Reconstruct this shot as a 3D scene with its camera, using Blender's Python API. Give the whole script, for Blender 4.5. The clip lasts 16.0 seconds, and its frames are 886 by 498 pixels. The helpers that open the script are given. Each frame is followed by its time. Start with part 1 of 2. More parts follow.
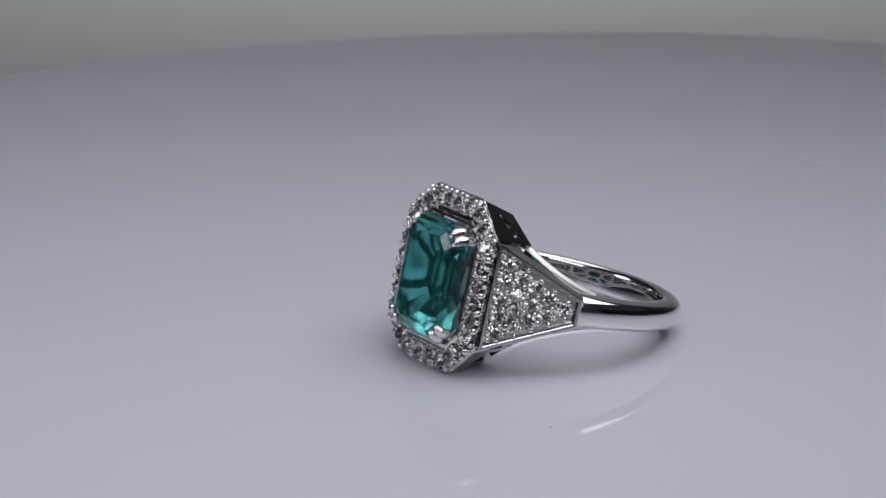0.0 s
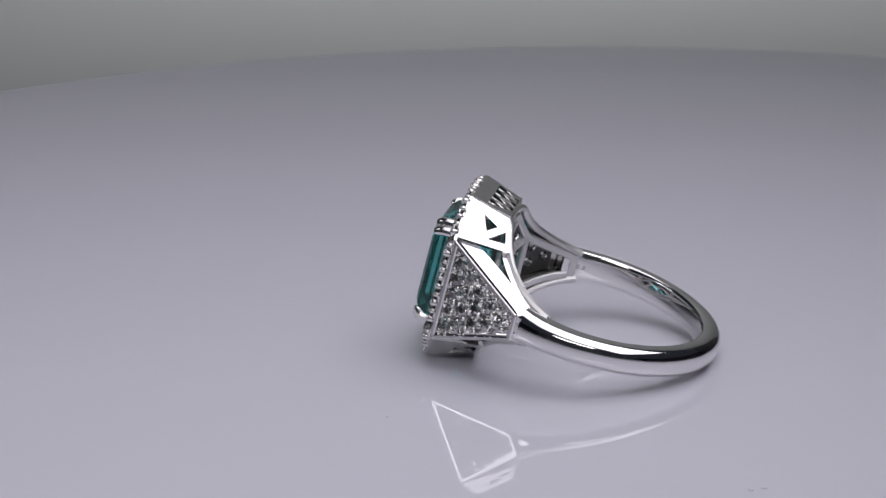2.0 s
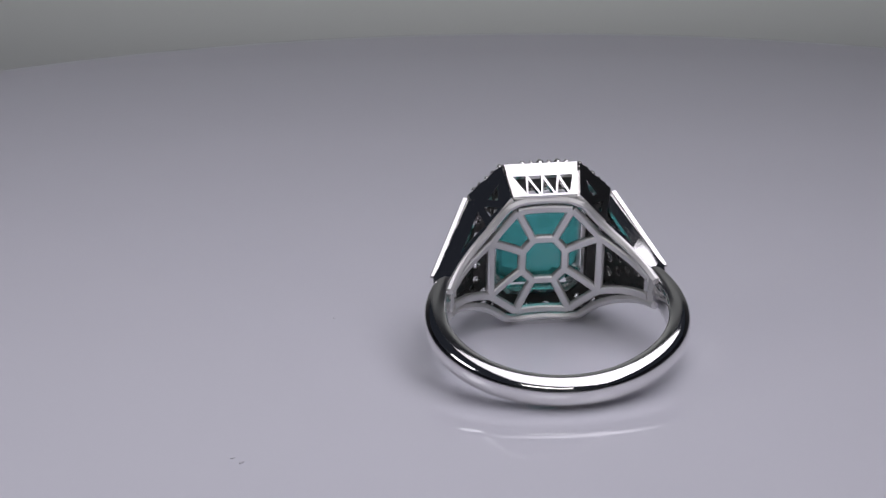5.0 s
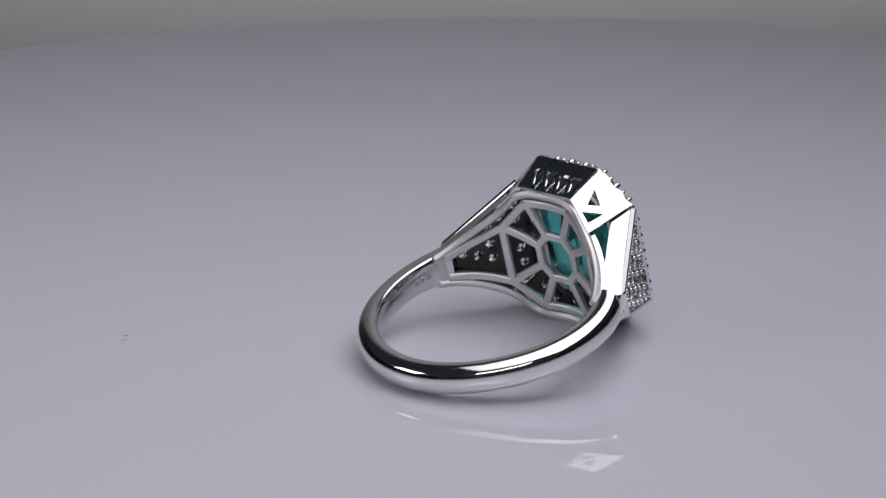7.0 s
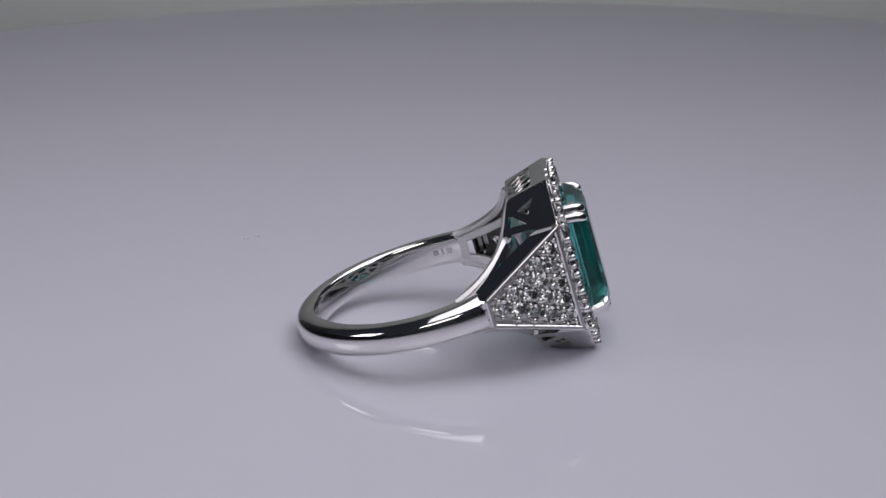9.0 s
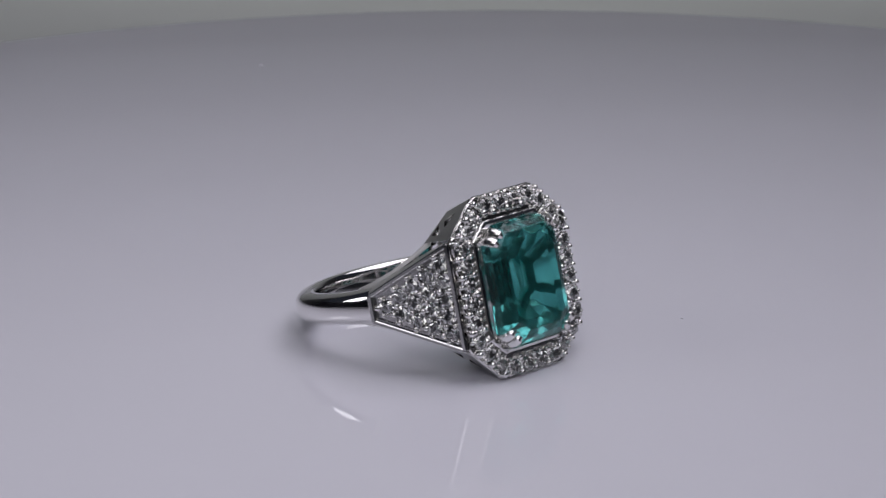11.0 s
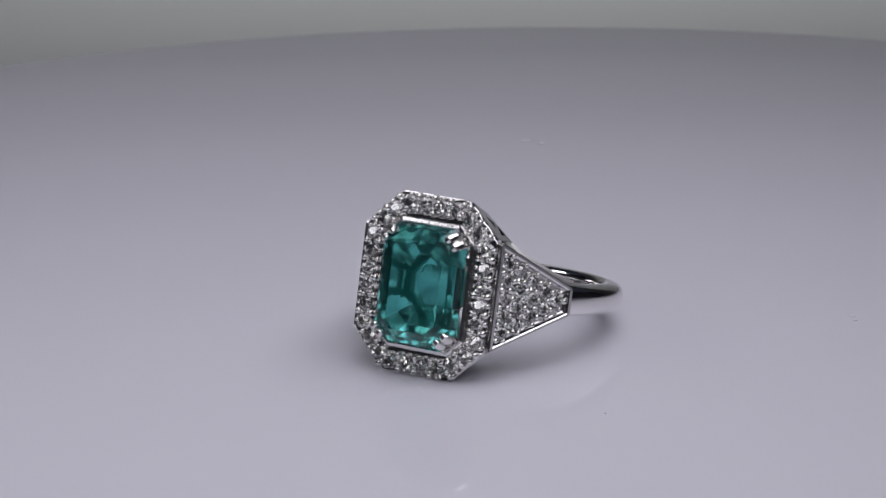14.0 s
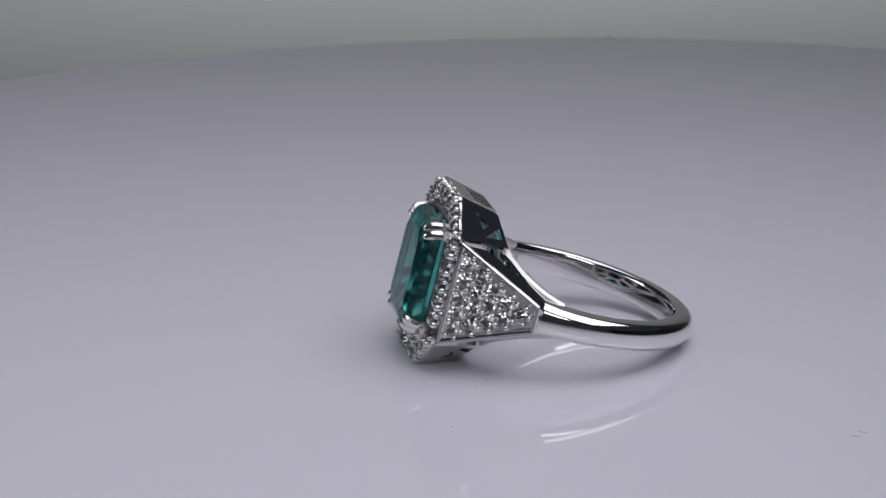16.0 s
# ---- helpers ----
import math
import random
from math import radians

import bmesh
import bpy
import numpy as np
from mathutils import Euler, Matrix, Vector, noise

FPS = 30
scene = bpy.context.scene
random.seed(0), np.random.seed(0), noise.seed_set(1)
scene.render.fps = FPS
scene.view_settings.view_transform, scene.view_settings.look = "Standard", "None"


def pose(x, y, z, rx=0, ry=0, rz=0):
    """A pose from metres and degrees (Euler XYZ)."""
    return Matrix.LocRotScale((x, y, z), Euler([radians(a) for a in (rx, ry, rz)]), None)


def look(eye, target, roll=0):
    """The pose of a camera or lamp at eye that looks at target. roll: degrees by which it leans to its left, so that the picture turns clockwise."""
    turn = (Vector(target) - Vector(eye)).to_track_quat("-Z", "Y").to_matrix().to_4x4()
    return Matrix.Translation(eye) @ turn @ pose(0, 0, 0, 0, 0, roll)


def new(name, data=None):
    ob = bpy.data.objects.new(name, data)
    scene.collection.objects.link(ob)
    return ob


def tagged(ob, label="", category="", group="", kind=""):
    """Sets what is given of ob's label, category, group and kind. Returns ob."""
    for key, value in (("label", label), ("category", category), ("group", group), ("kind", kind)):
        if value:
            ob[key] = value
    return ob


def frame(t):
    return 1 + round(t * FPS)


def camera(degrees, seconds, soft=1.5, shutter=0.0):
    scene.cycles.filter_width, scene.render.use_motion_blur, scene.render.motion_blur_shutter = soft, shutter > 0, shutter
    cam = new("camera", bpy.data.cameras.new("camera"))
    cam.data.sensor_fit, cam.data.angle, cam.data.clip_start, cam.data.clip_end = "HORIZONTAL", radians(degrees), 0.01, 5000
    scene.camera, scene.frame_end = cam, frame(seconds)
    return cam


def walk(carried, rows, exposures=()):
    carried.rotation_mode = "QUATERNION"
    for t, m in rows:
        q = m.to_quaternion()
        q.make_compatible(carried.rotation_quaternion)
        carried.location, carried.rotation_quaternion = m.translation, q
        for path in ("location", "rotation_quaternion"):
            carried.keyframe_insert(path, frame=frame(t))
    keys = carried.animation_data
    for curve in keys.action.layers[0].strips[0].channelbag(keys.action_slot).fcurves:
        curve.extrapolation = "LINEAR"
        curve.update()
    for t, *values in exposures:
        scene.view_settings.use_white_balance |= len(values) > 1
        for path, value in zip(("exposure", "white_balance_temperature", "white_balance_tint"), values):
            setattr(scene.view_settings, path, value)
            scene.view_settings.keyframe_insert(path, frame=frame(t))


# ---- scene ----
# The camera, held by hand on one spot, sways by a degree at most.
EYE = Vector((0.0, -0.184, 0.06855))
ROLL = -0.836
CAMERA_ROWS = [(0.0, -2.013, 17.884), (0.5, -2.065, 17.798), (1.0, -2.054, 17.687), (1.5, -1.898, 17.697),
               (2.0, -1.768, 17.728), (2.5, -1.678, 17.756), (3.0, -1.579, 17.817), (3.5, -1.485, 17.934),
               (4.0, -1.414, 18.071), (4.2, -1.411, 18.109), (6.3, -1.556, 18.496), (6.5, -1.559, 18.533),
               (7.0, -1.535, 18.579), (7.5, -1.468, 18.573), (8.0, -1.37, 18.68), (8.5, -1.373, 18.738),
               (9.0, -1.373, 18.772), (9.2, -1.397, 18.752), (11.3, -1.503, 18.351), (11.5, -1.543, 18.32),
               (12.0, -1.594, 18.256), (12.5, -1.589, 18.152), (13.0, -1.558, 18.022), (13.5, -1.433, 17.98),
               (14.0, -1.417, 17.948), (14.5, -1.417, 17.967), (15.0, -1.47, 17.945), (15.5, -1.544, 17.916),
               (16.0, -1.583, 17.842)]


def view(yaw, pitch):
    a, b = radians(yaw), radians(pitch)
    ahead = Vector((math.sin(a) * math.cos(b), math.cos(a) * math.cos(b), -math.sin(b)))
    return look(EYE, EYE + ahead, ROLL)


cam = camera(20.56, 16.0, soft=1.4)
cam.data.dof.use_dof, cam.data.dof.focus_distance, cam.data.dof.aperture_fstop = True, 0.187, 150
walk(cam, [(t, view(a, b)) for t, a, b in CAMERA_ROWS],
     [(0.0, 0.0), (2.0, 0.0), (4.0, -0.05), (6.5, -0.09), (9.0, -0.08), (11.5, -0.06), (12.5, -0.03), (14.0, 0.0), (16.0, 0.0)])

# ---- light ----
world = bpy.data.worlds.new("world")
world.use_nodes = True
world.node_tree.nodes["Background"].inputs["Color"].default_value = (0.5, 0.56, 0.78, 1)
world.node_tree.nodes["Background"].inputs["Strength"].default_value = 0.03
scene.world = world


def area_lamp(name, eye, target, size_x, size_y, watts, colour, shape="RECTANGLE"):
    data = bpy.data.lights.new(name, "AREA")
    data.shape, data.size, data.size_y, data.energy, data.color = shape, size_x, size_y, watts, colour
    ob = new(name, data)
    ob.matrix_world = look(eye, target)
    return tagged(ob, "cool white panel lamp out of view", "lamp", kind="structure")


TOP_LAMP = ((0.016, -0.018, 0.17), (-0.068, -0.018, 0.0), 0.2, 0.212)
SIDE_LAMP = ((-0.27, -0.055, 0.172), (0.0, 0.0, 0.01), 0.12, 0.075)
BACK_FILL = ((0.0, 0.2, 0.75), (0.0, 0.41, 0.15), 0.4, 0.1)
FRONT_LAMP = ((-0.02, -0.3, 0.24), (0.0, 0.0, 0.01), 0.22, 0.06)
top_lamp = area_lamp("top_lamp", *TOP_LAMP, 0.141, (0.96, 0.93, 1.015))
top_lamp.data.spread = radians(122)
area_lamp("side_lamp", *SIDE_LAMP, 0.1, (0.95, 0.93, 1.0))
area_lamp("front_lamp", *FRONT_LAMP, 0.13, (1.0, 0.98, 0.98))
# Added fill with no known source; it only lifts the paper behind the disc.
backdrop_fill = area_lamp("backdrop_fill", *BACK_FILL, 0.2, (1.0, 1.0, 1.0))
backdrop_fill.data.spread = radians(38)


# ---- materials ----
def material(name, colour, rough=0.5, metal=0.0, **extra):
    m = bpy.data.materials.new(name)
    m.use_nodes = True
    b = m.node_tree.nodes["Principled BSDF"]
    b.inputs["Base Color"].default_value = (*colour, 1)
    b.inputs["Roughness"].default_value = rough
    b.inputs["Metallic"].default_value = metal
    for key, value in extra.items():
        b.inputs[key.replace("_", " ")].default_value = value
    return m, m.node_tree, b


def vary(tree, b, colour, amount, scale, rough=None, bump=0.0, bump_scale=None, distance=0.0001):
    """Uneven colour, gloss and relief from noise at two scales, in object space."""
    n, l = tree.nodes, tree.links
    place = n.new("ShaderNodeTexCoord")
    large, fine = n.new("ShaderNodeTexNoise"), n.new("ShaderNodeTexNoise")
    large.inputs["Scale"].default_value, fine.inputs["Scale"].default_value = scale, bump_scale or scale * 9
    large.inputs["Detail"].default_value = 4
    for x in (large, fine):
        l.new(place.outputs["Object"], x.inputs["Vector"])
    mix = n.new("ShaderNodeMix")
    mix.data_type = "RGBA"
    mix.inputs["A"].default_value = (*[c * (1 - amount) for c in colour], 1)
    mix.inputs["B"].default_value = (*[min(1, c * (1 + amount)) for c in colour], 1)
    l.new(large.outputs["Fac"], mix.inputs["Factor"])
    l.new(mix.outputs["Result"], b.inputs["Base Color"])
    if rough:
        r = n.new("ShaderNodeMapRange")
        r.inputs["To Min"].default_value, r.inputs["To Max"].default_value = rough
        l.new(fine.outputs["Fac"], r.inputs["Value"])
        l.new(r.outputs["Result"], b.inputs["Roughness"])
    if bump:
        k = n.new("ShaderNodeBump")
        k.inputs["Strength"].default_value, k.inputs["Distance"].default_value = bump, distance
        l.new(fine.outputs["Fac"], k.inputs["Height"])
        l.new(k.outputs["Normal"], b.inputs["Normal"])


GOLD, tree_, bs_ = material("polished_white_gold", (0.86, 0.85, 0.84), 0.07, 1.0)
vary(tree_, bs_, (0.86, 0.85, 0.84), 0.03, 300, (0.04, 0.12), 0.05, 2500, 0.00002)
CAST, tree_, bs_ = material("satin_white_gold", (0.85, 0.84, 0.83), 0.25, 1.0)
vary(tree_, bs_, (0.85, 0.84, 0.83), 0.06, 500, (0.1, 0.24), 0.25, 3500, 0.00003)
SATIN, tree_, bs_ = material("brushed_white_gold", (0.82, 0.81, 0.8), 0.4, 1.0)
vary(tree_, bs_, (0.82, 0.81, 0.8), 0.04, 500, (0.42, 0.54), 0.06, 2500, 0.00002)
DIAMOND, _, _ = material("diamond", (1, 1, 1), 0.0, 0.0, Transmission_Weight=0.98, IOR=2.42, Specular_IOR_Level=0.9)
EMERALD, tree_, bs_ = material("emerald", (0.1, 0.5, 0.475), 0.0, 0.0, Transmission_Weight=0.97, IOR=1.58)
vary(tree_, bs_, (0.1, 0.5, 0.475), 0.6, 420, (0.02, 0.2), 0.0, 900)
ACRYLIC, tree_, bs_ = material("white_acrylic", (0.70, 0.695, 0.765), 0.06, 0.0, IOR=1.49)
vary(tree_, bs_, (0.70, 0.695, 0.765), 0.012, 60, (0.02, 0.045), 0.01, 900, 0.00002)
SCUFF, _, _ = material("scuff", (0.59, 0.58, 0.64), 0.3)
NICK, _, _ = material("nick", (0.2, 0.2, 0.21), 0.6)
# Dark rough metal: the shade inside the head, put into a colour.
SHADE_METAL, tree_, bs_ = material("dark_shade_metal", (0.2, 0.195, 0.19), 0.6, 0.8)
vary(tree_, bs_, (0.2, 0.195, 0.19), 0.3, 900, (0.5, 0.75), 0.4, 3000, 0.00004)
GROOVE, _, _ = material("engraved_mark", (0.6, 0.59, 0.58), 0.3, 1.0)
PAPER, tree_, bs_ = material("grey_paper", (0.59, 0.6, 0.605), 0.9)
vary(tree_, bs_, (0.59, 0.6, 0.605), 0.04, 8, None, 0.1, 900, 0.0002)
GREY, tree_, bs_ = material("grey_cloth", (0.3, 0.3, 0.31), 0.9)
vary(tree_, bs_, (0.3, 0.3, 0.31), 0.1, 12, None, 0.2, 700, 0.0004)
DARK, tree_, bs_ = material("dark_cloth", (0.13, 0.13, 0.15), 0.95)
vary(tree_, bs_, (0.13, 0.13, 0.15), 0.2, 12, None, 0.2, 700, 0.0004)


# ---- mesh helpers ----
def link_mesh(name, bm, mat, parent=None, label="", smooth=False):
    bmesh.ops.recalc_face_normals(bm, faces=bm.faces)
    if bm.calc_volume(signed=True) < 0:
        bmesh.ops.reverse_faces(bm, faces=bm.faces)
    data = bpy.data.meshes.new(name)
    bm.to_mesh(data)
    bm.free()
    data.materials.append(mat)
    if smooth:
        data.shade_smooth()
        data.set_sharp_from_angle(angle=radians(35))
    ob = new(name, data)
    ob.parent = parent
    return tagged(ob, label)


def part(name, bm, mat, parent, label="", smooth=False):
    return link_mesh(name, bm, mat, parent, label, smooth)


def repeat(name, data, parent, m):
    """One more piece on a mesh that alike pieces share."""
    ob = new(name, data)
    ob.parent = parent
    ob.matrix_basis = m
    return ob


def empty(name):
    ob = new(name)
    ob.empty_display_size = 0.01
    return ob


def loft(bm, loops, cap_start=True, cap_end=True, closed=False):
    """Skin a row of loops that have the same number of points."""
    rows = [[bm.verts.new(p) for p in loop] for loop in loops]
    pairs = list(zip(rows, rows[1:])) + ([(rows[-1], rows[0])] if closed else [])
    for a, b in pairs:
        for i in range(len(a)):
            j = (i + 1) % len(a)
            bm.faces.new((a[i], a[j], b[j], b[i]))
    if not closed:
        if cap_start:
            bm.faces.new(rows[0][::-1])
        if cap_end:
            bm.faces.new(rows[-1])
    return rows


def box_between(bm, lo, hi):
    x0, y0, z0 = lo
    x1, y1, z1 = hi
    loft(bm, [[(x0, y0, z0), (x1, y0, z0), (x1, y1, z0), (x0, y1, z0)],
              [(x0, y0, z1), (x1, y0, z1), (x1, y1, z1), (x0, y1, z1)]])


def bar(bm, path, normals, width, thick, bevel=0.22):
    """A flat strip along a path, its flat face towards the normals, with broken edges."""
    loops = []
    for i, p in enumerate(path):
        a, b = path[max(i - 1, 0)], path[min(i + 1, len(path) - 1)]
        along = (b - a).normalized()
        up = normals[i].normalized()
        side = along.cross(up).normalized()
        w, t, k = width / 2, thick / 2, bevel * min(width, thick)
        loops.append([p + side * x + up * y for x, y in ((-w, -t + k), (-w + k, -t), (w - k, -t), (w, -t + k),
                                                       (w, t - k), (w - k, t), (-w + k, t), (-w, t - k))])
    loft(bm, loops)


def wall_with_holes(bm, corners, outline, holes, thick):
    """A plate over four corners (u right, v up), pierced by the holes, with its depth behind it."""
    c00, c10, c11, c01 = [Vector(c) for c in corners]
    inward = (c10 - c00).cross(c01 - c00).normalized() * -thick
    flat = bmesh.new()
    for loop in [outline] + holes:
        vs = [flat.verts.new((u, v, 0)) for u, v in loop]
        for i in range(len(vs)):
            flat.edges.new((vs[i], vs[(i + 1) % len(vs)]))
    bmesh.ops.triangle_fill(flat, use_beauty=True, edges=flat.edges[:])
    flat.verts.index_update()
    front, back = [], []
    for v in flat.verts:
        u, w = v.co.x, v.co.y
        p = (c00 * (1 - u) + c10 * u) * (1 - w) + (c01 * (1 - u) + c11 * u) * w
        front.append(bm.verts.new(p))
        back.append(bm.verts.new(p + inward))
    for f in flat.faces:
        i = [v.index for v in f.verts]
        bm.faces.new([front[k] for k in i])
        bm.faces.new([back[k] for k in reversed(i)])
    for e in flat.edges:
        if len(e.link_faces) == 1:
            a, b = e.verts[0].index, e.verts[1].index
            bm.faces.new((front[a], front[b], back[b], back[a]))
    flat.free()


# ---- setting ----
def setting():
    lo, hi, h = -0.75, 0.75, 0.32
    t = 0.02
    floor_z, back = -0.05, 0.41
    # All but the floor is made up, unseen, to shape the ring's reflections.
    for name, a, b, mat, label in (
            ("floor", (lo, lo, floor_z - t), (hi, hi, floor_z), PAPER, "pale grey paper sweep under the turntable"),
            ("backdrop", (-0.26, back - t, floor_z), (0.26, back - 0.002, 0.9), PAPER, "added tall plain pale grey paper, mirrored in the band"),
            ("wall_north", (lo, back, floor_z), (hi, back + t, h), GREY, "unseen grey cloth added behind the tall paper"),
            ("wall_south", (lo, lo, floor_z), (hi, lo + t, h), PAPER, "unseen pale grey paper added behind the camera"),
            ("wall_east", (hi - t, lo + t, floor_z), (hi, back, h), DARK, "unseen dark cloth added at the side"),
            ("wall_west", (lo, lo + t, floor_z), (lo + t, back, h), DARK, "unseen dark cloth added at the side")):
        bm = bmesh.new()
        box_between(bm, a, b)
        tagged(link_mesh(name, bm, mat), label, "wall" if "wall" in name else name, kind="structure")


setting()


def turntable():
    """A glossy white disc with a rounded edge on a drum foot."""
    thing = empty("turntable")
    tagged(thing, "glossy white acrylic turntable, round with a soft edge", "turntable")
    radius, cx, cy = 0.1143, 0.0043, 0.0036
    profile = [(radius - 0.0012, 0.0), (radius - 0.0006, -0.00015), (radius - 0.0002, -0.0006), (radius, -0.0014),
               (radius, -0.011), (radius - 0.001, -0.012)]
    n = 192
    ring = [(math.cos(2 * math.pi * i / n), math.sin(2 * math.pi * i / n)) for i in range(n)]
    bm = bmesh.new()
    loft(bm, [[(cx + r * c, cy + r * s, z) for c, s in ring] for r, z in profile])
    part("disc", bm, ACRYLIC, thing, "glossy white acrylic disc", smooth=True)
    bm = bmesh.new()
    loft(bm, [[(0.07 * c, 0.07 * s, z) for c, s in ring[::3]] for z in (-0.0121, -0.0499)])
    part("foot", bm, ACRYLIC, thing, smooth=True)
    rng = random.Random(4)
    for x, y, r in ((28.3, 57.6, 0.7), (29.4, 56.0, 0.45), (30.3, -3.9, 0.32), (30.0, -4.9, 0.24), (2.0, -14.9, 0.15),
                    (91.7, 18.0, 0.5)):
        bm = bmesh.new()
        pts = [(0.001 * (x + r * rng.uniform(0.5, 1.1) * math.cos(a)), 0.001 * (y + r * 0.7 * rng.uniform(0.5, 1.1) * math.sin(a)))
               for a in [i * 2 * math.pi / 9 for i in range(9)]]
        loft(bm, [[(a, b, 0.00001) for a, b in pts], [(a, b, 0.00005) for a, b in pts]])
        part("scuff_mark", bm, SCUFF, thing, "small grey scuff on the disc")
    bm = bmesh.new()
    a0 = math.atan2(111.2 - 3.6, -34.8 - 4.3)
    loft(bm, [[(cx + r * math.cos(a), cy + r * math.sin(a), z) for r, z in
               ((radius - 0.0011, 0.00004), (radius - 0.0005, -0.00012), (radius - 0.0005, -0.0003), (radius - 0.0011, -0.0002))]
              for a in (a0 - 0.003, a0, a0 + 0.0025)])
    part("nick", bm, NICK, thing, "dark nick in the edge")
    return thing


TURNTABLE = turntable()

# ---- the ring ----
S = 0.00092          # metres in one unit of the ring's plan
HOLE_Y, R_IN = 13.2, 9.45


def U(x, y, z):
    return Vector((x, y, z)) * S


def on_bore(x, z, r=R_IN):
    """A point on the finger side of the ring, r from the axis of the hole."""
    return U(x, HOLE_Y - math.sqrt(max(r * r - x * x, 0)), z)


def bore_normal(x, r=R_IN):
    return Vector((-x, math.sqrt(max(r * r - x * x, 0)), 0)).normalized()


def bore_bar(bm, a, b, width, thick, r=R_IN):
    n = max(2, int(abs(a[0] - b[0]) / 0.7) + 2)
    xs = [(a[0] + (b[0] - a[0]) * i / (n - 1), a[1] + (b[1] - a[1]) * i / (n - 1)) for i in range(n)]
    bar(bm, [on_bore(x, z, r) for x, z in xs], [bore_normal(x, r) for x, z in xs], width * S, thick * S)


def octagon(half_x, half_z, cut_x, cut_z):
    """Corner points of a rectangle with cut corners, in x and z."""
    return [(half_x - cut_x, half_z), (half_x, half_z - cut_z), (half_x, -half_z + cut_z), (half_x - cut_x, -half_z),
            (-half_x + cut_x, -half_z), (-half_x, -half_z + cut_z), (-half_x, half_z - cut_z), (-half_x + cut_x, half_z)]


def brilliant(r):
    """A round cut stone, its table towards +z and the girdle at z = 0."""
    bm = bmesh.new()
    n = 8
    def circle(k, z, shift=0.0, m=n):
        return [(k * math.cos(2 * math.pi * (i + shift) / m), k * math.sin(2 * math.pi * (i + shift) / m), z) for i in range(m)]
    table = [bm.verts.new(p) for p in circle(0.5 * r, 0.37 * r)]
    star = [bm.verts.new(p) for p in circle(0.77 * r, 0.21 * r, 0.5)]
    girdle = [bm.verts.new(p) for p in circle(r, 0.0)]
    low = [bm.verts.new(p) for p in circle(r, -0.04 * r)]
    tip = bm.verts.new((0, 0, -0.86 * r))
    bm.faces.new(table)
    for i in range(n):
        j = (i + 1) % n
        bm.faces.new((table[i], star[i], table[j]))
        bm.faces.new((table[j], star[i], girdle[j]))
        bm.faces.new((star[i], girdle[i], girdle[j]))
        bm.faces.new((table[i], girdle[i], star[i]))
        bm.faces.new((girdle[i], low[i], low[j], girdle[j]))
        bm.faces.new((low[i], tip, low[j]))
    return bm


def bead(r):
    """A claw grain: a rounded head on a short stem, its top towards +z."""
    bm = bmesh.new()
    loft(bm, [[(r * k * math.cos(a), r * k * math.sin(a), r * z) for a in [i * math.pi / 4 for i in range(8)]]
              for k, z in ((0.85, -1.7), (1.0, 0.0), (0.8, 0.6), (0.38, 0.93))])
    return bm


def shared(name, bm, mat, smooth=False):
    """A mesh for pieces that are alike; no object of its own."""
    bmesh.ops.recalc_face_normals(bm, faces=bm.faces)
    data = bpy.data.meshes.new(name)
    bm.to_mesh(data)
    bm.free()
    data.materials.append(mat)
    if smooth:
        data.shade_smooth()
    return data


def facing(p, n, spin=0.0, size=1.0):
    """A pose at p with +z along n."""
    q = n.to_track_quat("Z", "Y").to_matrix().to_4x4()
    return Matrix.Translation(p) @ q @ pose(0, 0, 0, 0, 0, spin) @ Matrix.Diagonal((size, size, size, 1))


STONE = shared("diamond", brilliant(0.74 * S), DIAMOND)
BEAD = shared("bead", bead(0.29 * S), GOLD, True)


def emerald(parent):
    """Step cut: a table and three steps above the girdle, four steps and a flat culet below it."""
    steps = [(2.6, 3.85, -2.15), (3.2, 4.45, -1.88), (3.7, 4.95, -1.38), (4.0, 5.25, -0.75), (4.0, 5.25, -0.6),
             (3.2, 4.4, 0.75), (2.35, 3.45, 1.82), (1.5, 2.45, 2.6), (0.95, 1.8, 2.98)]
    rng = random.Random(5)
    bm = bmesh.new()
    loops = []
    for k, (hx, hz, y) in enumerate(steps):
        loop = octagon(hx, hz, 1.45 * hx / 4.0, 1.45 * hx / 4.0)
        points = []
        for i, (a, b) in enumerate(zip(loop, loop[1:] + loop[:1])):
            points.append(a)
            # the long steps are split along their length
            for q in ((0.5,) if i % 2 else ()):
                points.append((a[0] + (b[0] - a[0]) * q, a[1] + (b[1] - a[1]) * q))
        # the hand-cut lower facets are not quite true
        low = 0.06 if k > 4 else 0.0
        loops.append([U(x + rng.uniform(-low, low), y + rng.uniform(-low, low), z + rng.uniform(-low, low)) for x, z in points])
    loft(bm, loops)
    bmesh.ops.triangulate(bm, faces=[f for f in bm.faces if max(v.co.y for v in f.verts) > 0])
    return part("emerald", bm, EMERALD, parent, "step-cut green emerald with cut corners")


def seat(parent):
    """The metal sleeve in which the lower half of the emerald sits."""
    bm = bmesh.new()
    rows = [(4.3, 5.55, 0.2), (4.3, 5.55, 0.9), (4.1, 5.35, 1.15), (3.8, 5.05, 1.15), (3.95, 5.2, 0.85), (4.05, 5.35, 0.2)]
    loft(bm, [[U(x, y, z) for x, z in octagon(hx, hz, 1.36, 1.36)] for hx, hz, y in rows], closed=True)
    part("emerald_seat", bm, CAST, parent, "metal sleeve under the emerald")


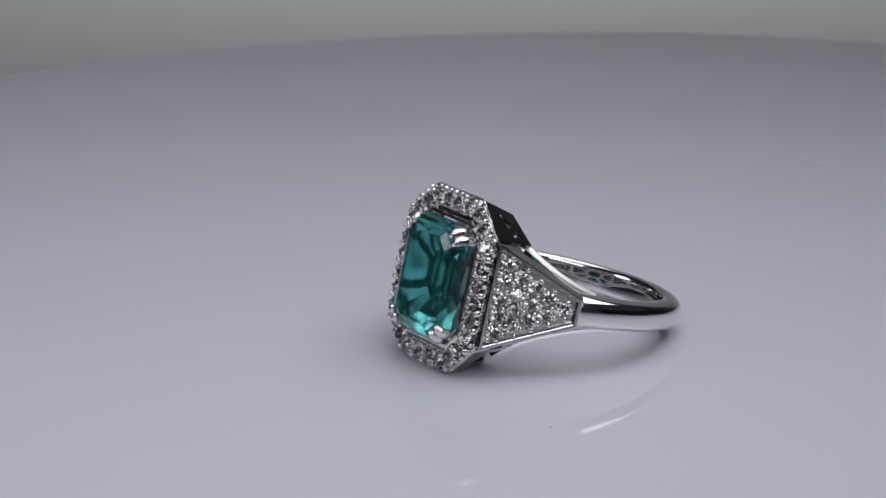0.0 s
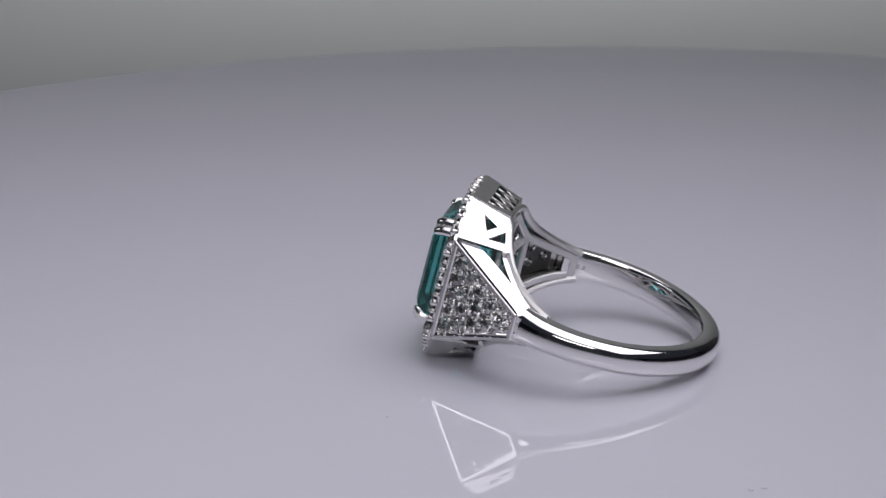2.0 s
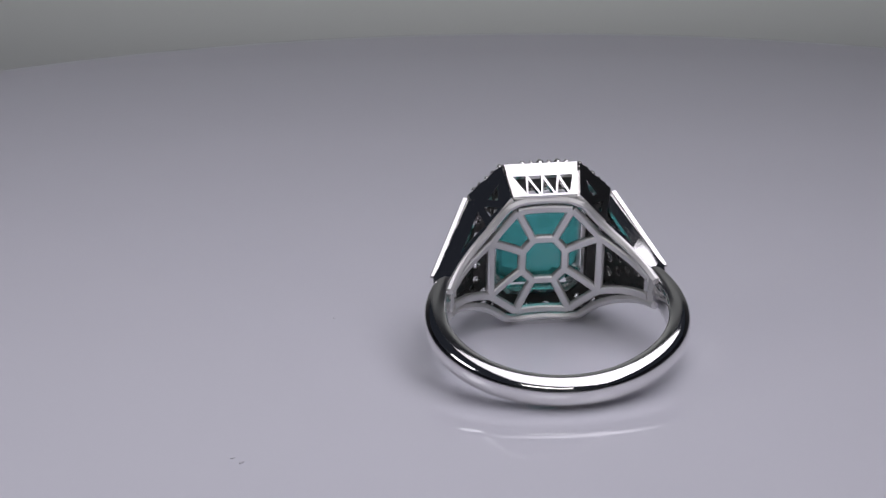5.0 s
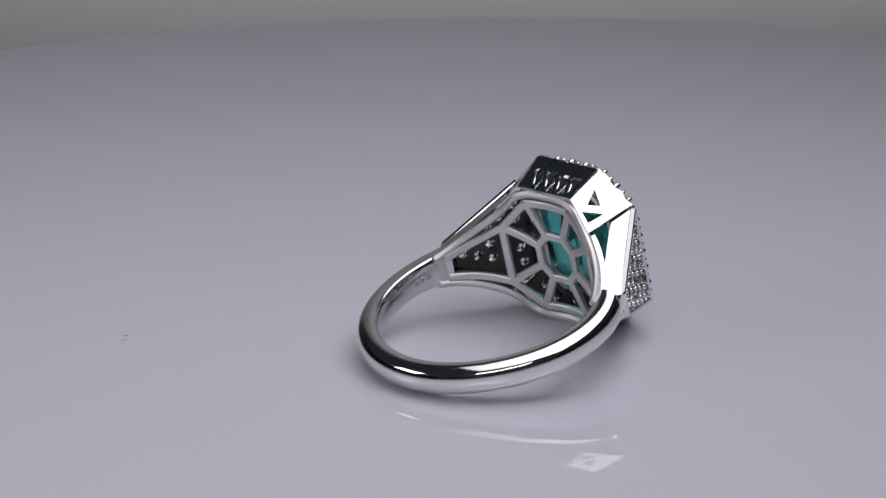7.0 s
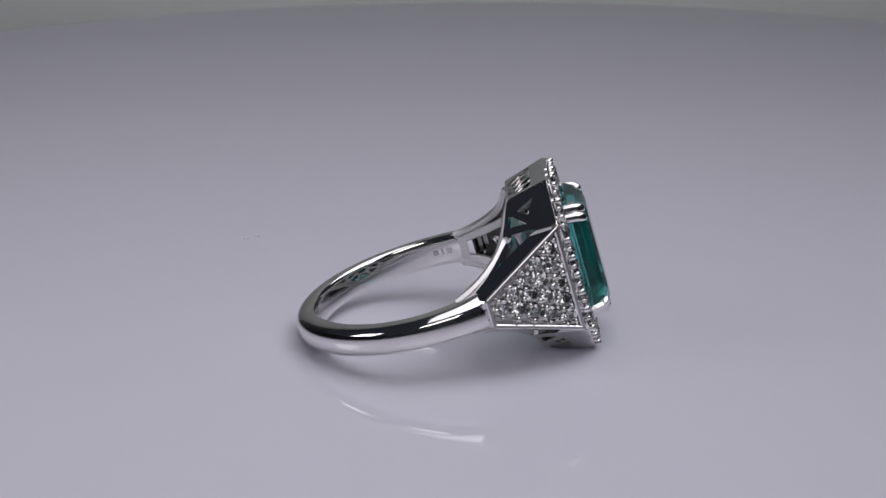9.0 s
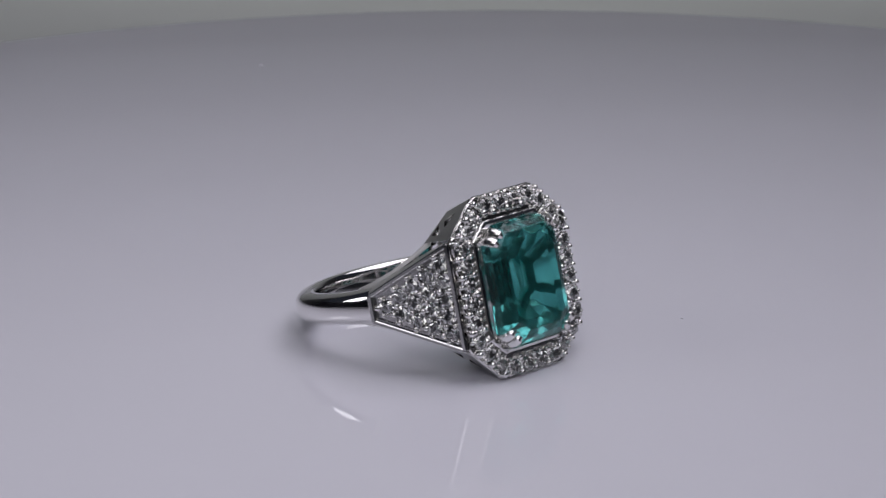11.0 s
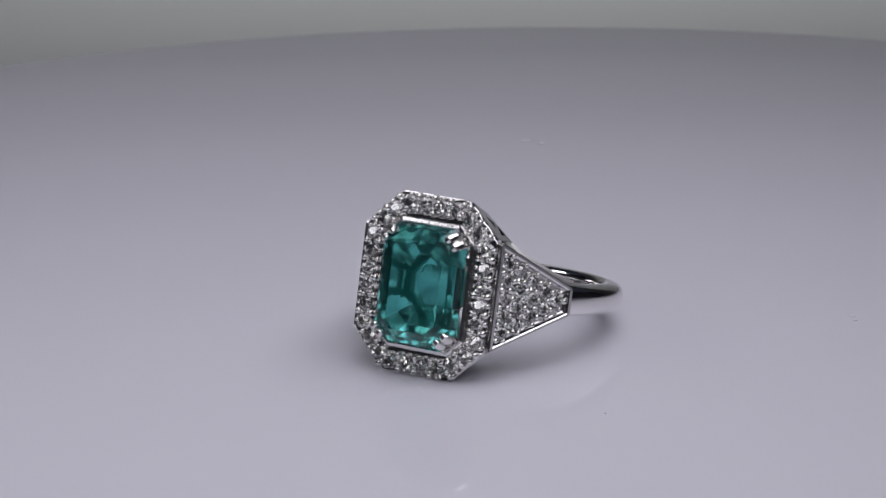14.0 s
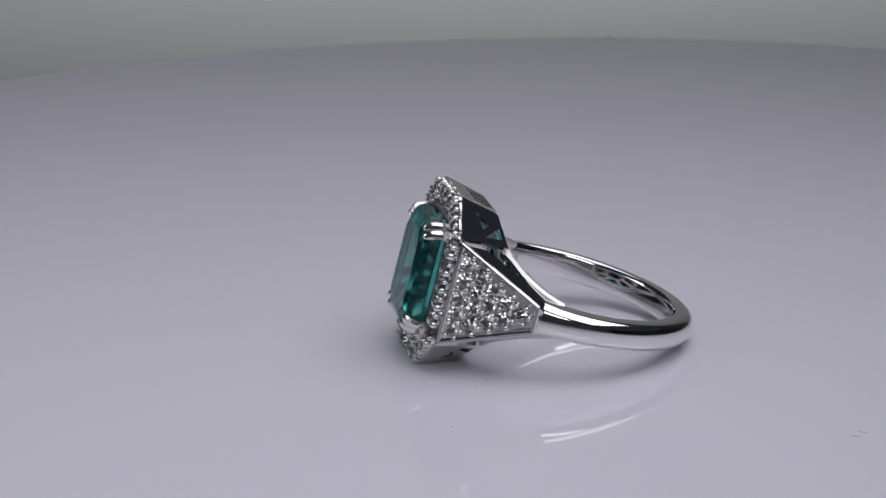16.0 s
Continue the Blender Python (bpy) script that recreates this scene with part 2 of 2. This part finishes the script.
def halo(parent):
    outer, inner = octagon(6.32, 7.64, 2.95, 2.95), octagon(4.2, 5.42, 1.35, 1.35)
    def grown(loop, k):
        return [(x + k * (1 if x > 0 else -1), z + k * (1 if z > 0 else -1)) for x, z in loop]
    # stones and grains along the middle of the frame
    mid = octagon(5.53, 6.87, 2.56, 2.56)
    lengths = [(Vector(mid[i]) - Vector(mid[(i + 1) % 8])).length for i in range(8)]
    total, count = sum(lengths), 28
    def at(d):
        d %= total
        for i in range(8):
            if d <= lengths[i]:
                k = d / lengths[i]
                a, b = Vector(mid[i]), Vector(mid[(i + 1) % 8])
                return a.lerp(b, k), (b - a).normalized()
            d -= lengths[i]
        return Vector(mid[0]), Vector((1, 0))
    start = total - lengths[7] / 2 + 0.5 * total / count
    def scalloped(k):
        """The outer edge, swelling a little round each stone and notched between them."""
        loop = []
        for n in range(count * 6):
            d = (start + n * total / (count * 6)) % total
            for i in range(8):
                if d <= lengths[i]:
                    break
                d -= lengths[i]
            p = Vector(outer[i]).lerp(Vector(outer[(i + 1) % 8]), min(1.0, d / lengths[i]))
            swell = k + 0.16 * abs(math.cos(math.pi * n / 6)) - 0.08
            loop.append(tuple(p + p.normalized() * swell))
        return loop
    bm = bmesh.new()
    loft(bm, [[U(x, y, z) for x, z in loop] for loop, y in ((scalloped(-0.03), 0.17), (scalloped(0.02), 0.23), (scalloped(0.0), 0.4), (scalloped(-0.4), 0.4))], False, False)
    loft(bm, [[U(x, y, z) for x, z in loop] for loop, y in ((inner, 0.17), (inner, 0.95))], False, False)
    holes = []
    for i in range(count):
        p, _ = at(start + i * total / count)
        holes.append([(p.x + 0.68 * math.cos(a), p.y + 0.68 * math.sin(a)) for a in [k * math.pi / 4 for k in range(8)]])
    plate = bmesh.new()
    wall_with_holes(plate, (U(0, 0.17, 0), U(1, 0.17, 0), U(1, 0.17, 1), U(0, 0.17, 1)), scalloped(-0.03), [grown(inner, 0.02)] + holes, 0.3 * S)
    data = bpy.data.meshes.new("plate")
    plate.to_mesh(data)
    plate.free()
    bm.from_mesh(data)
    frame_ = part("halo_frame", bm, CAST, parent, "white gold frame set with round diamonds")
    # a dark plate added to shade the openings, pierced behind each stone
    bm = bmesh.new()
    narrow = [[(sum(x for x, _ in h) / 8 * 0.4 + x * 0.6, sum(z for _, z in h) / 8 * 0.4 + z * 0.6) for x, z in h] for h in holes]
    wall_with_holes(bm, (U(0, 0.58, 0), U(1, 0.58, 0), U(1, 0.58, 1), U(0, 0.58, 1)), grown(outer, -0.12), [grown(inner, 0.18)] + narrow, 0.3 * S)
    part("frame_shade_plate", bm, SHADE_METAL, frame_, "dark plate behind the frame, standing in for shade")
    # an inner bright bezel lip round the emerald
    bm = bmesh.new()
    a, b = octagon(4.38, 5.64, 1.44, 1.44), octagon(4.06, 5.32, 1.36, 1.36)
    loft(bm, [[U(x, y, z) for x, z in loop] for loop, y in ((a, 0.2), (a, -0.12), (grown(a, -0.08), -0.2), (b, -0.26), (b, 0.2))], closed=True)
    part("bezel", bm, CAST, frame_, "sloping bright collar round the emerald")
    out = Vector((0, -1, 0))
    rng = random.Random(2)
    for i in range(count):
        p, _ = at(start + i * total / count)
        repeat("diamond", STONE, frame_, facing(U(p.x, -0.12, p.y), Vector((rng.uniform(-0.26, 0.26), -1, 0.16 + rng.uniform(-0.26, 0.26))), rng.uniform(0, 45), 0.97))
        p, d = at(start + (i + 0.5) * total / count)
        n = Vector((-d.y, d.x))
        if n.dot(p) < 0:
            n = -n
        for k, size in ((0.62, 1.05), (0.28, 0.85), (-0.3, 0.85), (-0.66, 1.1)):
            q = p + n * k
            repeat("bead", BEAD, frame_, facing(U(q.x, -0.08, q.y), out, 0, size * rng.uniform(0.85, 1.15)))
        # a grain on the outer and inner edge of each stone
        p, d = at(start + i * total / count)
        for k in (0.7, -0.78):
            q = p + n * k
            repeat("bead", BEAD, frame_, facing(U(q.x, -0.02, q.y), out, 0, 0.75 * rng.uniform(0.85, 1.15)))


def prongs(parent):
    """Two claws side by side over each cut corner of the emerald."""
    for sx in (-1, 1):
        for sz in (-1, 1):
            for k in (-0.3, 0.3):
                base = Vector((3.4 * sx + k * sx, 0.2, 4.4 * sz - k * sz))
                inward = Vector((-0.7 * sx, 0, -0.7 * sz))
                path = [(0.0, 0.0, 0.36), (-0.9, 0.0, 0.36), (-1.35, 0.06, 0.37), (-1.7, 0.22, 0.37), (-1.9, 0.45, 0.34), (-1.96, 0.66, 0.24), (-1.94, 0.78, 0.1)]
                bm = bmesh.new()
                loops = []
                for y, move, r in path:
                    c = base + Vector((0, y, 0)) + inward * move
                    tilt = min(1.0, move * 1.4)
                    e1 = Vector((0.7 * sx, 0, -0.7 * sz)).normalized()
                    e2 = (Vector((0.7 * sx, 0, 0.7 * sz)).normalized() * (1 - tilt) + Vector((0, -1, 0)) * tilt).normalized()
                    loops.append([U(*(c + (e1 * math.cos(a) + e2 * math.sin(a)) * r * 1.18)) for a in [i * math.pi / 5 for i in range(10)]])
                loft(bm, loops)
                part("prong", bm, CAST, parent, "rounded double claw", smooth=True)


def head_walls(parent):
    """Pierced walls that lean in from the halo to the finger side."""
    a, b = (3.2, 0.32, 7.38), (6.06, 0.32, 4.58)
    a2, b2 = (2.75, 3.95, 6.35), (4.95, 4.95, 4.15)
    for sz in (-1, 1):
        def f(p, sx):
            return U(p[0] * sx, p[1], p[2] * sz)
        bm = bmesh.new()
        holes = []
        n = 4
        w = 0.9 / n
        for i in range(n):
            u0 = 0.05 + w * i
            holes.append([(u0 + 0.016, 0.62), (u0 + w - 0.016, 0.62), (u0 + w * 0.28, 0.08)])
            if i < n - 1:
                holes.append([(u0 + w * 0.98, 0.51), (u0 + w * 1.2, 0.05), (u0 + w * 0.4, 0.05)])
        wall_with_holes(bm, (f(a2, -1), f(a2, 1), f(a, 1), f(a, -1)), [(0, 0), (1, 0), (1, 1), (0, 1)], holes, 0.4 * S * sz)
        wall = part("gallery_wall", bm, GOLD, parent, "polished end wall pierced with small triangles")
        # bevelled ribs between the triangles
        q00, q10, q11, q01 = f(a2, -1), f(a2, 1), f(a, 1), f(a, -1)
        up = (q10 - q00).cross(q01 - q00).normalized()
        def spot(u, v):
            return (q00 * (1 - u) + q10 * u) * (1 - v) + (q01 * (1 - u) + q11 * u) * v
        for i in range(n):
            u0 = 0.05 + w * i
            for v0, v1 in (((u0, 0.64), (u0 + w * 0.28, 0.05)), ((u0 + w * 0.28, 0.05), (u0 + w, 0.64))):
                bm = bmesh.new()
                bar(bm, [spot(*v0), spot(*v1)], [up, up], 0.24 * S, 0.3 * S, 0.36)
                part("rib", bm, GOLD, wall)
        for sx in (-1, 1):
            bm = bmesh.new()
            holes = [[(0.22, 0.62), (0.4, 0.27), (0.62, 0.5)], [(0.82, 0.46), (0.44, 0.09), (0.78, 0.09)]]
            wall_with_holes(bm, (f(a2, sx), f(b2, sx), f(b, sx), f(a, sx)), [(0, 0), (1, 0), (1, 1), (0, 1)], holes, 0.4 * S * sz * sx)
            part("gallery_wall", bm, GOLD, parent, "polished corner wall pierced with triangles")


APEX = (10.0, 7.45)


def wing(parent, sx, sz):
    """The polished upper or lower side of a shoulder, from the halo's corner down to the band."""
    def section(k, v0, v1):
        ox, oy, oz = 6.2 + (APEX[0] + 0.05 - 6.2) * k, 0.34 + (APEX[1] - 0.34) * k, 4.62 + (1.25 - 4.62) * k
        ix = 4.95 + (8.7 - 4.95) * k
        iy = HOLE_Y - math.sqrt(9.62 ** 2 - ix * ix)
        iz = 4.14 + (1.4 - 4.14) * k ** 1.15
        o, p = Vector((ox, oy, oz)), Vector((ix, iy, iz))
        if k > 1:
            # the tip sinks into the band
            o += Vector((-4, 3, -5)) * (k - 1)
            p += Vector((2, 0, -5)) * (k - 1)
        top = []
        for v in (v0, (v0 + v1) / 2, v1):
            top.append(o.lerp(p, v) + Vector((0, 0, (0.1 * k ** 4) * math.sin(math.pi * v))))
        low = [q + Vector((0, 0, -0.5)) for q in reversed(top)]
        return [U(q.x * sx, q.y, q.z * sz) for q in top + low]
    fork = 0.6
    bm = bmesh.new()
    loft(bm, [section(fork + (1 - fork) * i / 8, 0, 1) for i in range(9)] + [section(1.03, 0, 1), section(1.06, 0, 1)])
    loft(bm, [section(fork * i / 6, 0, 0.45 + 0.3 * i / 6) for i in range(7)])
    loft(bm, [section(fork * i / 6, 0.88 - 0.13 * i / 6, 1) for i in range(7)])
    part("shoulder", bm, GOLD, parent, "polished sloping shoulder with a forked end", smooth=True)


def side_panel(parent, sx):
    """A pave-set trapezium that narrows from the halo to the band."""
    p0, p1 = Vector((6.5, 0.55, 0)), Vector((APEX[0], APEX[1], 0))
    along = (p1 - p0).normalized()
    length = (p1 - p0).length
    n = Vector((along.y, -along.x, 0))
    def half(s):
        return 4.5 + (1.1 - 4.5) * s / length
    def w(s, z, d=0.0):
        q = p0 + along * s + n * d
        return U(q.x * sx, q.y, z)
    rows = ((1.0, 5, 2.95), (2.4, 4, 2.2), (3.75, 3, 1.45), (5.1, 2, 0.73), (6.4, 1, 0.0))
    spots = [(s, 0.0 if count == 1 else -reach + 2 * reach * i / (count - 1)) for s, count, reach in rows for i in range(count)]
    holes = [[(s + 0.67 * math.cos(a), z + 0.67 * math.sin(a)) for a in [k * math.pi / 4 for k in range(8)]] for s, z in spots]
    bm = bmesh.new()
    wall_with_holes(bm, (w(0, 0, -0.18), w(1, 0, -0.18), w(1, 1, -0.18), w(0, 1, -0.18)), [(0, -half(0)), (length, -half(length)), (length, half(length)), (0, half(0))], holes, 0.36 * S * sx)
    panel = part("side_panel", bm, CAST, parent, "tapered shoulder panel set with round diamonds")
    # a dark plate added behind the panel to deepen the shade seen through the gallery
    bm = bmesh.new()
    narrow = [[(s + 0.5 * math.cos(a), z + 0.5 * math.sin(a)) for a in [k * math.pi / 4 for k in range(8)]] for s, z in spots]
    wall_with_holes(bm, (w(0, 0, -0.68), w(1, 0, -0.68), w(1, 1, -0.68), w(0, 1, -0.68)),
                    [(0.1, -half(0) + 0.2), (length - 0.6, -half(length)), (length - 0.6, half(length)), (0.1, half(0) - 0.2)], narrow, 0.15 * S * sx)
    part("panel_shade_plate", bm, SHADE_METAL, panel, "dark plate behind the panel, standing in for shade")
    out = Vector((n.x * sx, n.y, 0))
    for z0, z1, s0, s1 in ((half(0), half(length), 0, length), (-half(0), -half(length), 0, length), (-half(0.1), half(0.1), 0.12, 0.12),
                           (-half(length), half(length), length, length)):
        bm = bmesh.new()
        bar(bm, [w(s0, z0, 0.03), w(s1, z1, 0.03)], [out, out], (0.36 if s0 != s1 else 0.46) * S, 0.52 * S)
        part("rail", bm, GOLD, panel, "bright metal rail")
    rng = random.Random(9 + sx)
    for s, z in spots:
        repeat("diamond", STONE, panel, facing(w(s, z, 0.03), out + Vector((rng.uniform(-0.15, 0.15), rng.uniform(-0.15, 0.15), rng.uniform(-0.15, 0.35))), rng.uniform(0, 45), 0.96))
    grains = []
    for s, z in spots:
        for a in (0, 60, 120, 180, 240, 300):
            q = (s + 0.8 * math.cos(radians(a)), z + 0.8 * math.sin(radians(a)))
            if abs(q[1]) < half(q[0]) - 0.2 and 0.3 < q[0] < length - 0.3 and all(math.dist(q, g) > 0.42 for g in grains):
                grains.append(q)
                repeat("bead", BEAD, panel, facing(w(*q, 0.07), out, 0, rng.uniform(0.8, 1.1)))


def lattice(parent):
    """The openwork on the finger side, behind the stones."""
    A, B, C = (2.4, 5.2), (4.8, 2.75), (8.5, 0.95)
    o1, o2 = (0.95, 2.1), (1.9, 0.95)
    gallery = empty("gallery")
    gallery.parent = parent
    tagged(gallery, "openwork gallery on the finger side")
    def strut(a, b, width=0.72, thick=0.55, r=R_IN):
        bm = bmesh.new()
        bore_bar(bm, a, b, width, thick, r)
        part("strut", bm, SATIN, gallery)
    def rim(sz):
        """One half of the smooth, rounded rim that frames the openwork, its corners eased."""
        path = [(-8.9, 1.25), (-5.05, 3.92), (-2.95, 6.08), (2.95, 6.08), (5.05, 3.92), (8.9, 1.25)]
        for _ in range(2):
            cut = [path[0]]
            for (x0, z0), (x1, z1) in zip(path, path[1:]):
                cut += [(x0 + (x1 - x0) * k, z0 + (z1 - z0) * k) for k in (0.15, 0.5, 0.85)]
            path = cut + [path[-1]]
        bm = bmesh.new()
        r = R_IN + 0.02
        bar(bm, [on_bore(x, z * sz, r) for x, z in path], [bore_normal(x, r) for x, _ in path], 0.68 * S, 0.72 * S, 0.34)
        part("rim", bm, SATIN, gallery, "smooth rounded rim", smooth=True)
    for sx in (-1, 1):
        def m(p, sz=1):
            return (p[0] * sx, p[1] * sz)
        for sz in (-1, 1):
            for a, b in ((o1, o2), (o1, A), (o2, B), (A, B), (B, C)):
                strut(m(a, sz), m(b, sz))
        strut(m(o2), m(o2, -1))
        strut(m(B), m(B, -1))
        strut(m((8.72, 1.05)), m((8.72, 1.05), -1), 0.9, 0.42, R_IN + 0.06)
    for sz in (-1, 1):
        strut((-o1[0], o1[1] * sz), (o1[0], o1[1] * sz))
        strut((-A[0], A[1] * sz), (A[0], A[1] * sz))
        rim(sz)


def band(parent):
    """The shank: flat inside, rounded outside, a little wider at the back."""
    bm = bmesh.new()
    loops = []
    n = 96
    for i in range(n + 1):
        k = i / n
        a = radians(60.5 + 239 * k)
        mid = math.sin(math.pi * k)
        from_end = min(k, 1 - k) * 239
        hw = 1.27 + 0.36 * math.exp(-from_end / 14)
        worn = 0.38 * math.exp(-((math.degrees(a) - 222) / 36) ** 2)
        r0, r1 = R_IN - 0.1 - worn, 11.42 - 0.15 * min(1.0, mid * 2) - worn
        e = r1 - r0 - 0.3
        side = [(r0 + 0.1, hw * 0.9), (r0 + 0.2, hw * 0.97)] + [(r0 + 0.3 + e * math.sin(b) ** 0.72, hw * math.cos(b) ** 0.72) for b in
                                                              [radians(x) for x in (0, 8, 20, 34, 48, 60, 72, 82)]]
        prof = [(r0, -hw * 0.6), (r0, hw * 0.6)] + side + [(r1, 0)] + [(r, -z) for r, z in reversed(side)]
        loops.append([U(r * math.sin(a), HOLE_Y - r * math.cos(a), z) for r, z in prof])
    loft(bm, loops)
    shank = part("band", bm, GOLD, parent, "polished rounded band", smooth=True)
    # worn stamps inside the band, past reading
    for a0, widths in ((74, (0.5, 0.25, 0.5)), (286, (0.35, 0.5, 0.3)), (250, (0.5, 0.5))):
        a = a0
        for k in widths:
            bm = bmesh.new()
            r = R_IN - 0.12
            path = [(a + d) for d in (0, k * 3.0, k * 6.0)]
            bar(bm, [U(r * math.sin(radians(x)), HOLE_Y - r * math.cos(radians(x)), 0) for x in path],
                [Vector((math.sin(radians(x)), -math.cos(radians(x)), 0)) for x in path], 0.5 * S, 0.05 * S)
            part("stamp", bm, GROOVE, shank, "worn stamped bar")
            a += k * 6 + 1.6


def make_ring():
    thing = empty("ring")
    tagged(thing, "white gold ring with emerald and diamond halo lying on turntable", "ring")
    emerald(thing)
    seat(thing)
    halo(thing)
    prongs(thing)
    head_walls(thing)
    for sx in (-1, 1):
        side_panel(thing, sx)
        for sz in (-1, 1):
            wing(thing, sx, sz)
    lattice(thing)
    band(thing)
    return thing


RING = make_ring()

# ---- what moves: the disc turns once in fifteen seconds and carries the ring ----
SPIN_ROWS = [(0.0, -0.26), (0.5, -12.13), (1.0, -23.9), (1.5, -35.9), (2.0, -48.0), (2.5, -59.88), (3.0, -71.9), (3.5, -83.95),
             (4.0, -96.02), (4.2, -100.77), (5.2, -125.0), (6.3, -151.53), (6.5, -156.3), (7.0, -168.21), (7.5, -180.0), (8.0, -191.95),
             (8.5, -203.85), (9.0, -215.86), (9.2, -220.62), (10.2, -244.7), (11.3, -271.2), (11.5, -276.13), (12.0, -288.2), (12.5, -300.1),
             (13.0, -312.12), (13.5, -324.2), (14.0, -336.3), (14.5, -348.25), (15.0, -360.07), (15.5, -371.95), (16.0, -383.7)]
RING_REST = Matrix(((0.60144, 0.77083, 0.21077, -0.00675), (-0.79897, 0.58198, 0.15225, -0.000555),
                    (-0.00514, -0.2594, 0.96542, 0.00695), (0, 0, 0, 1)))


def motions():
    turns = [(t, pose(0, 0, 0, 0, 0, a)) for t, a in SPIN_ROWS]
    walk(TURNTABLE, turns)
    walk(RING, [(t, m @ RING_REST) for t, m in turns])


motions()
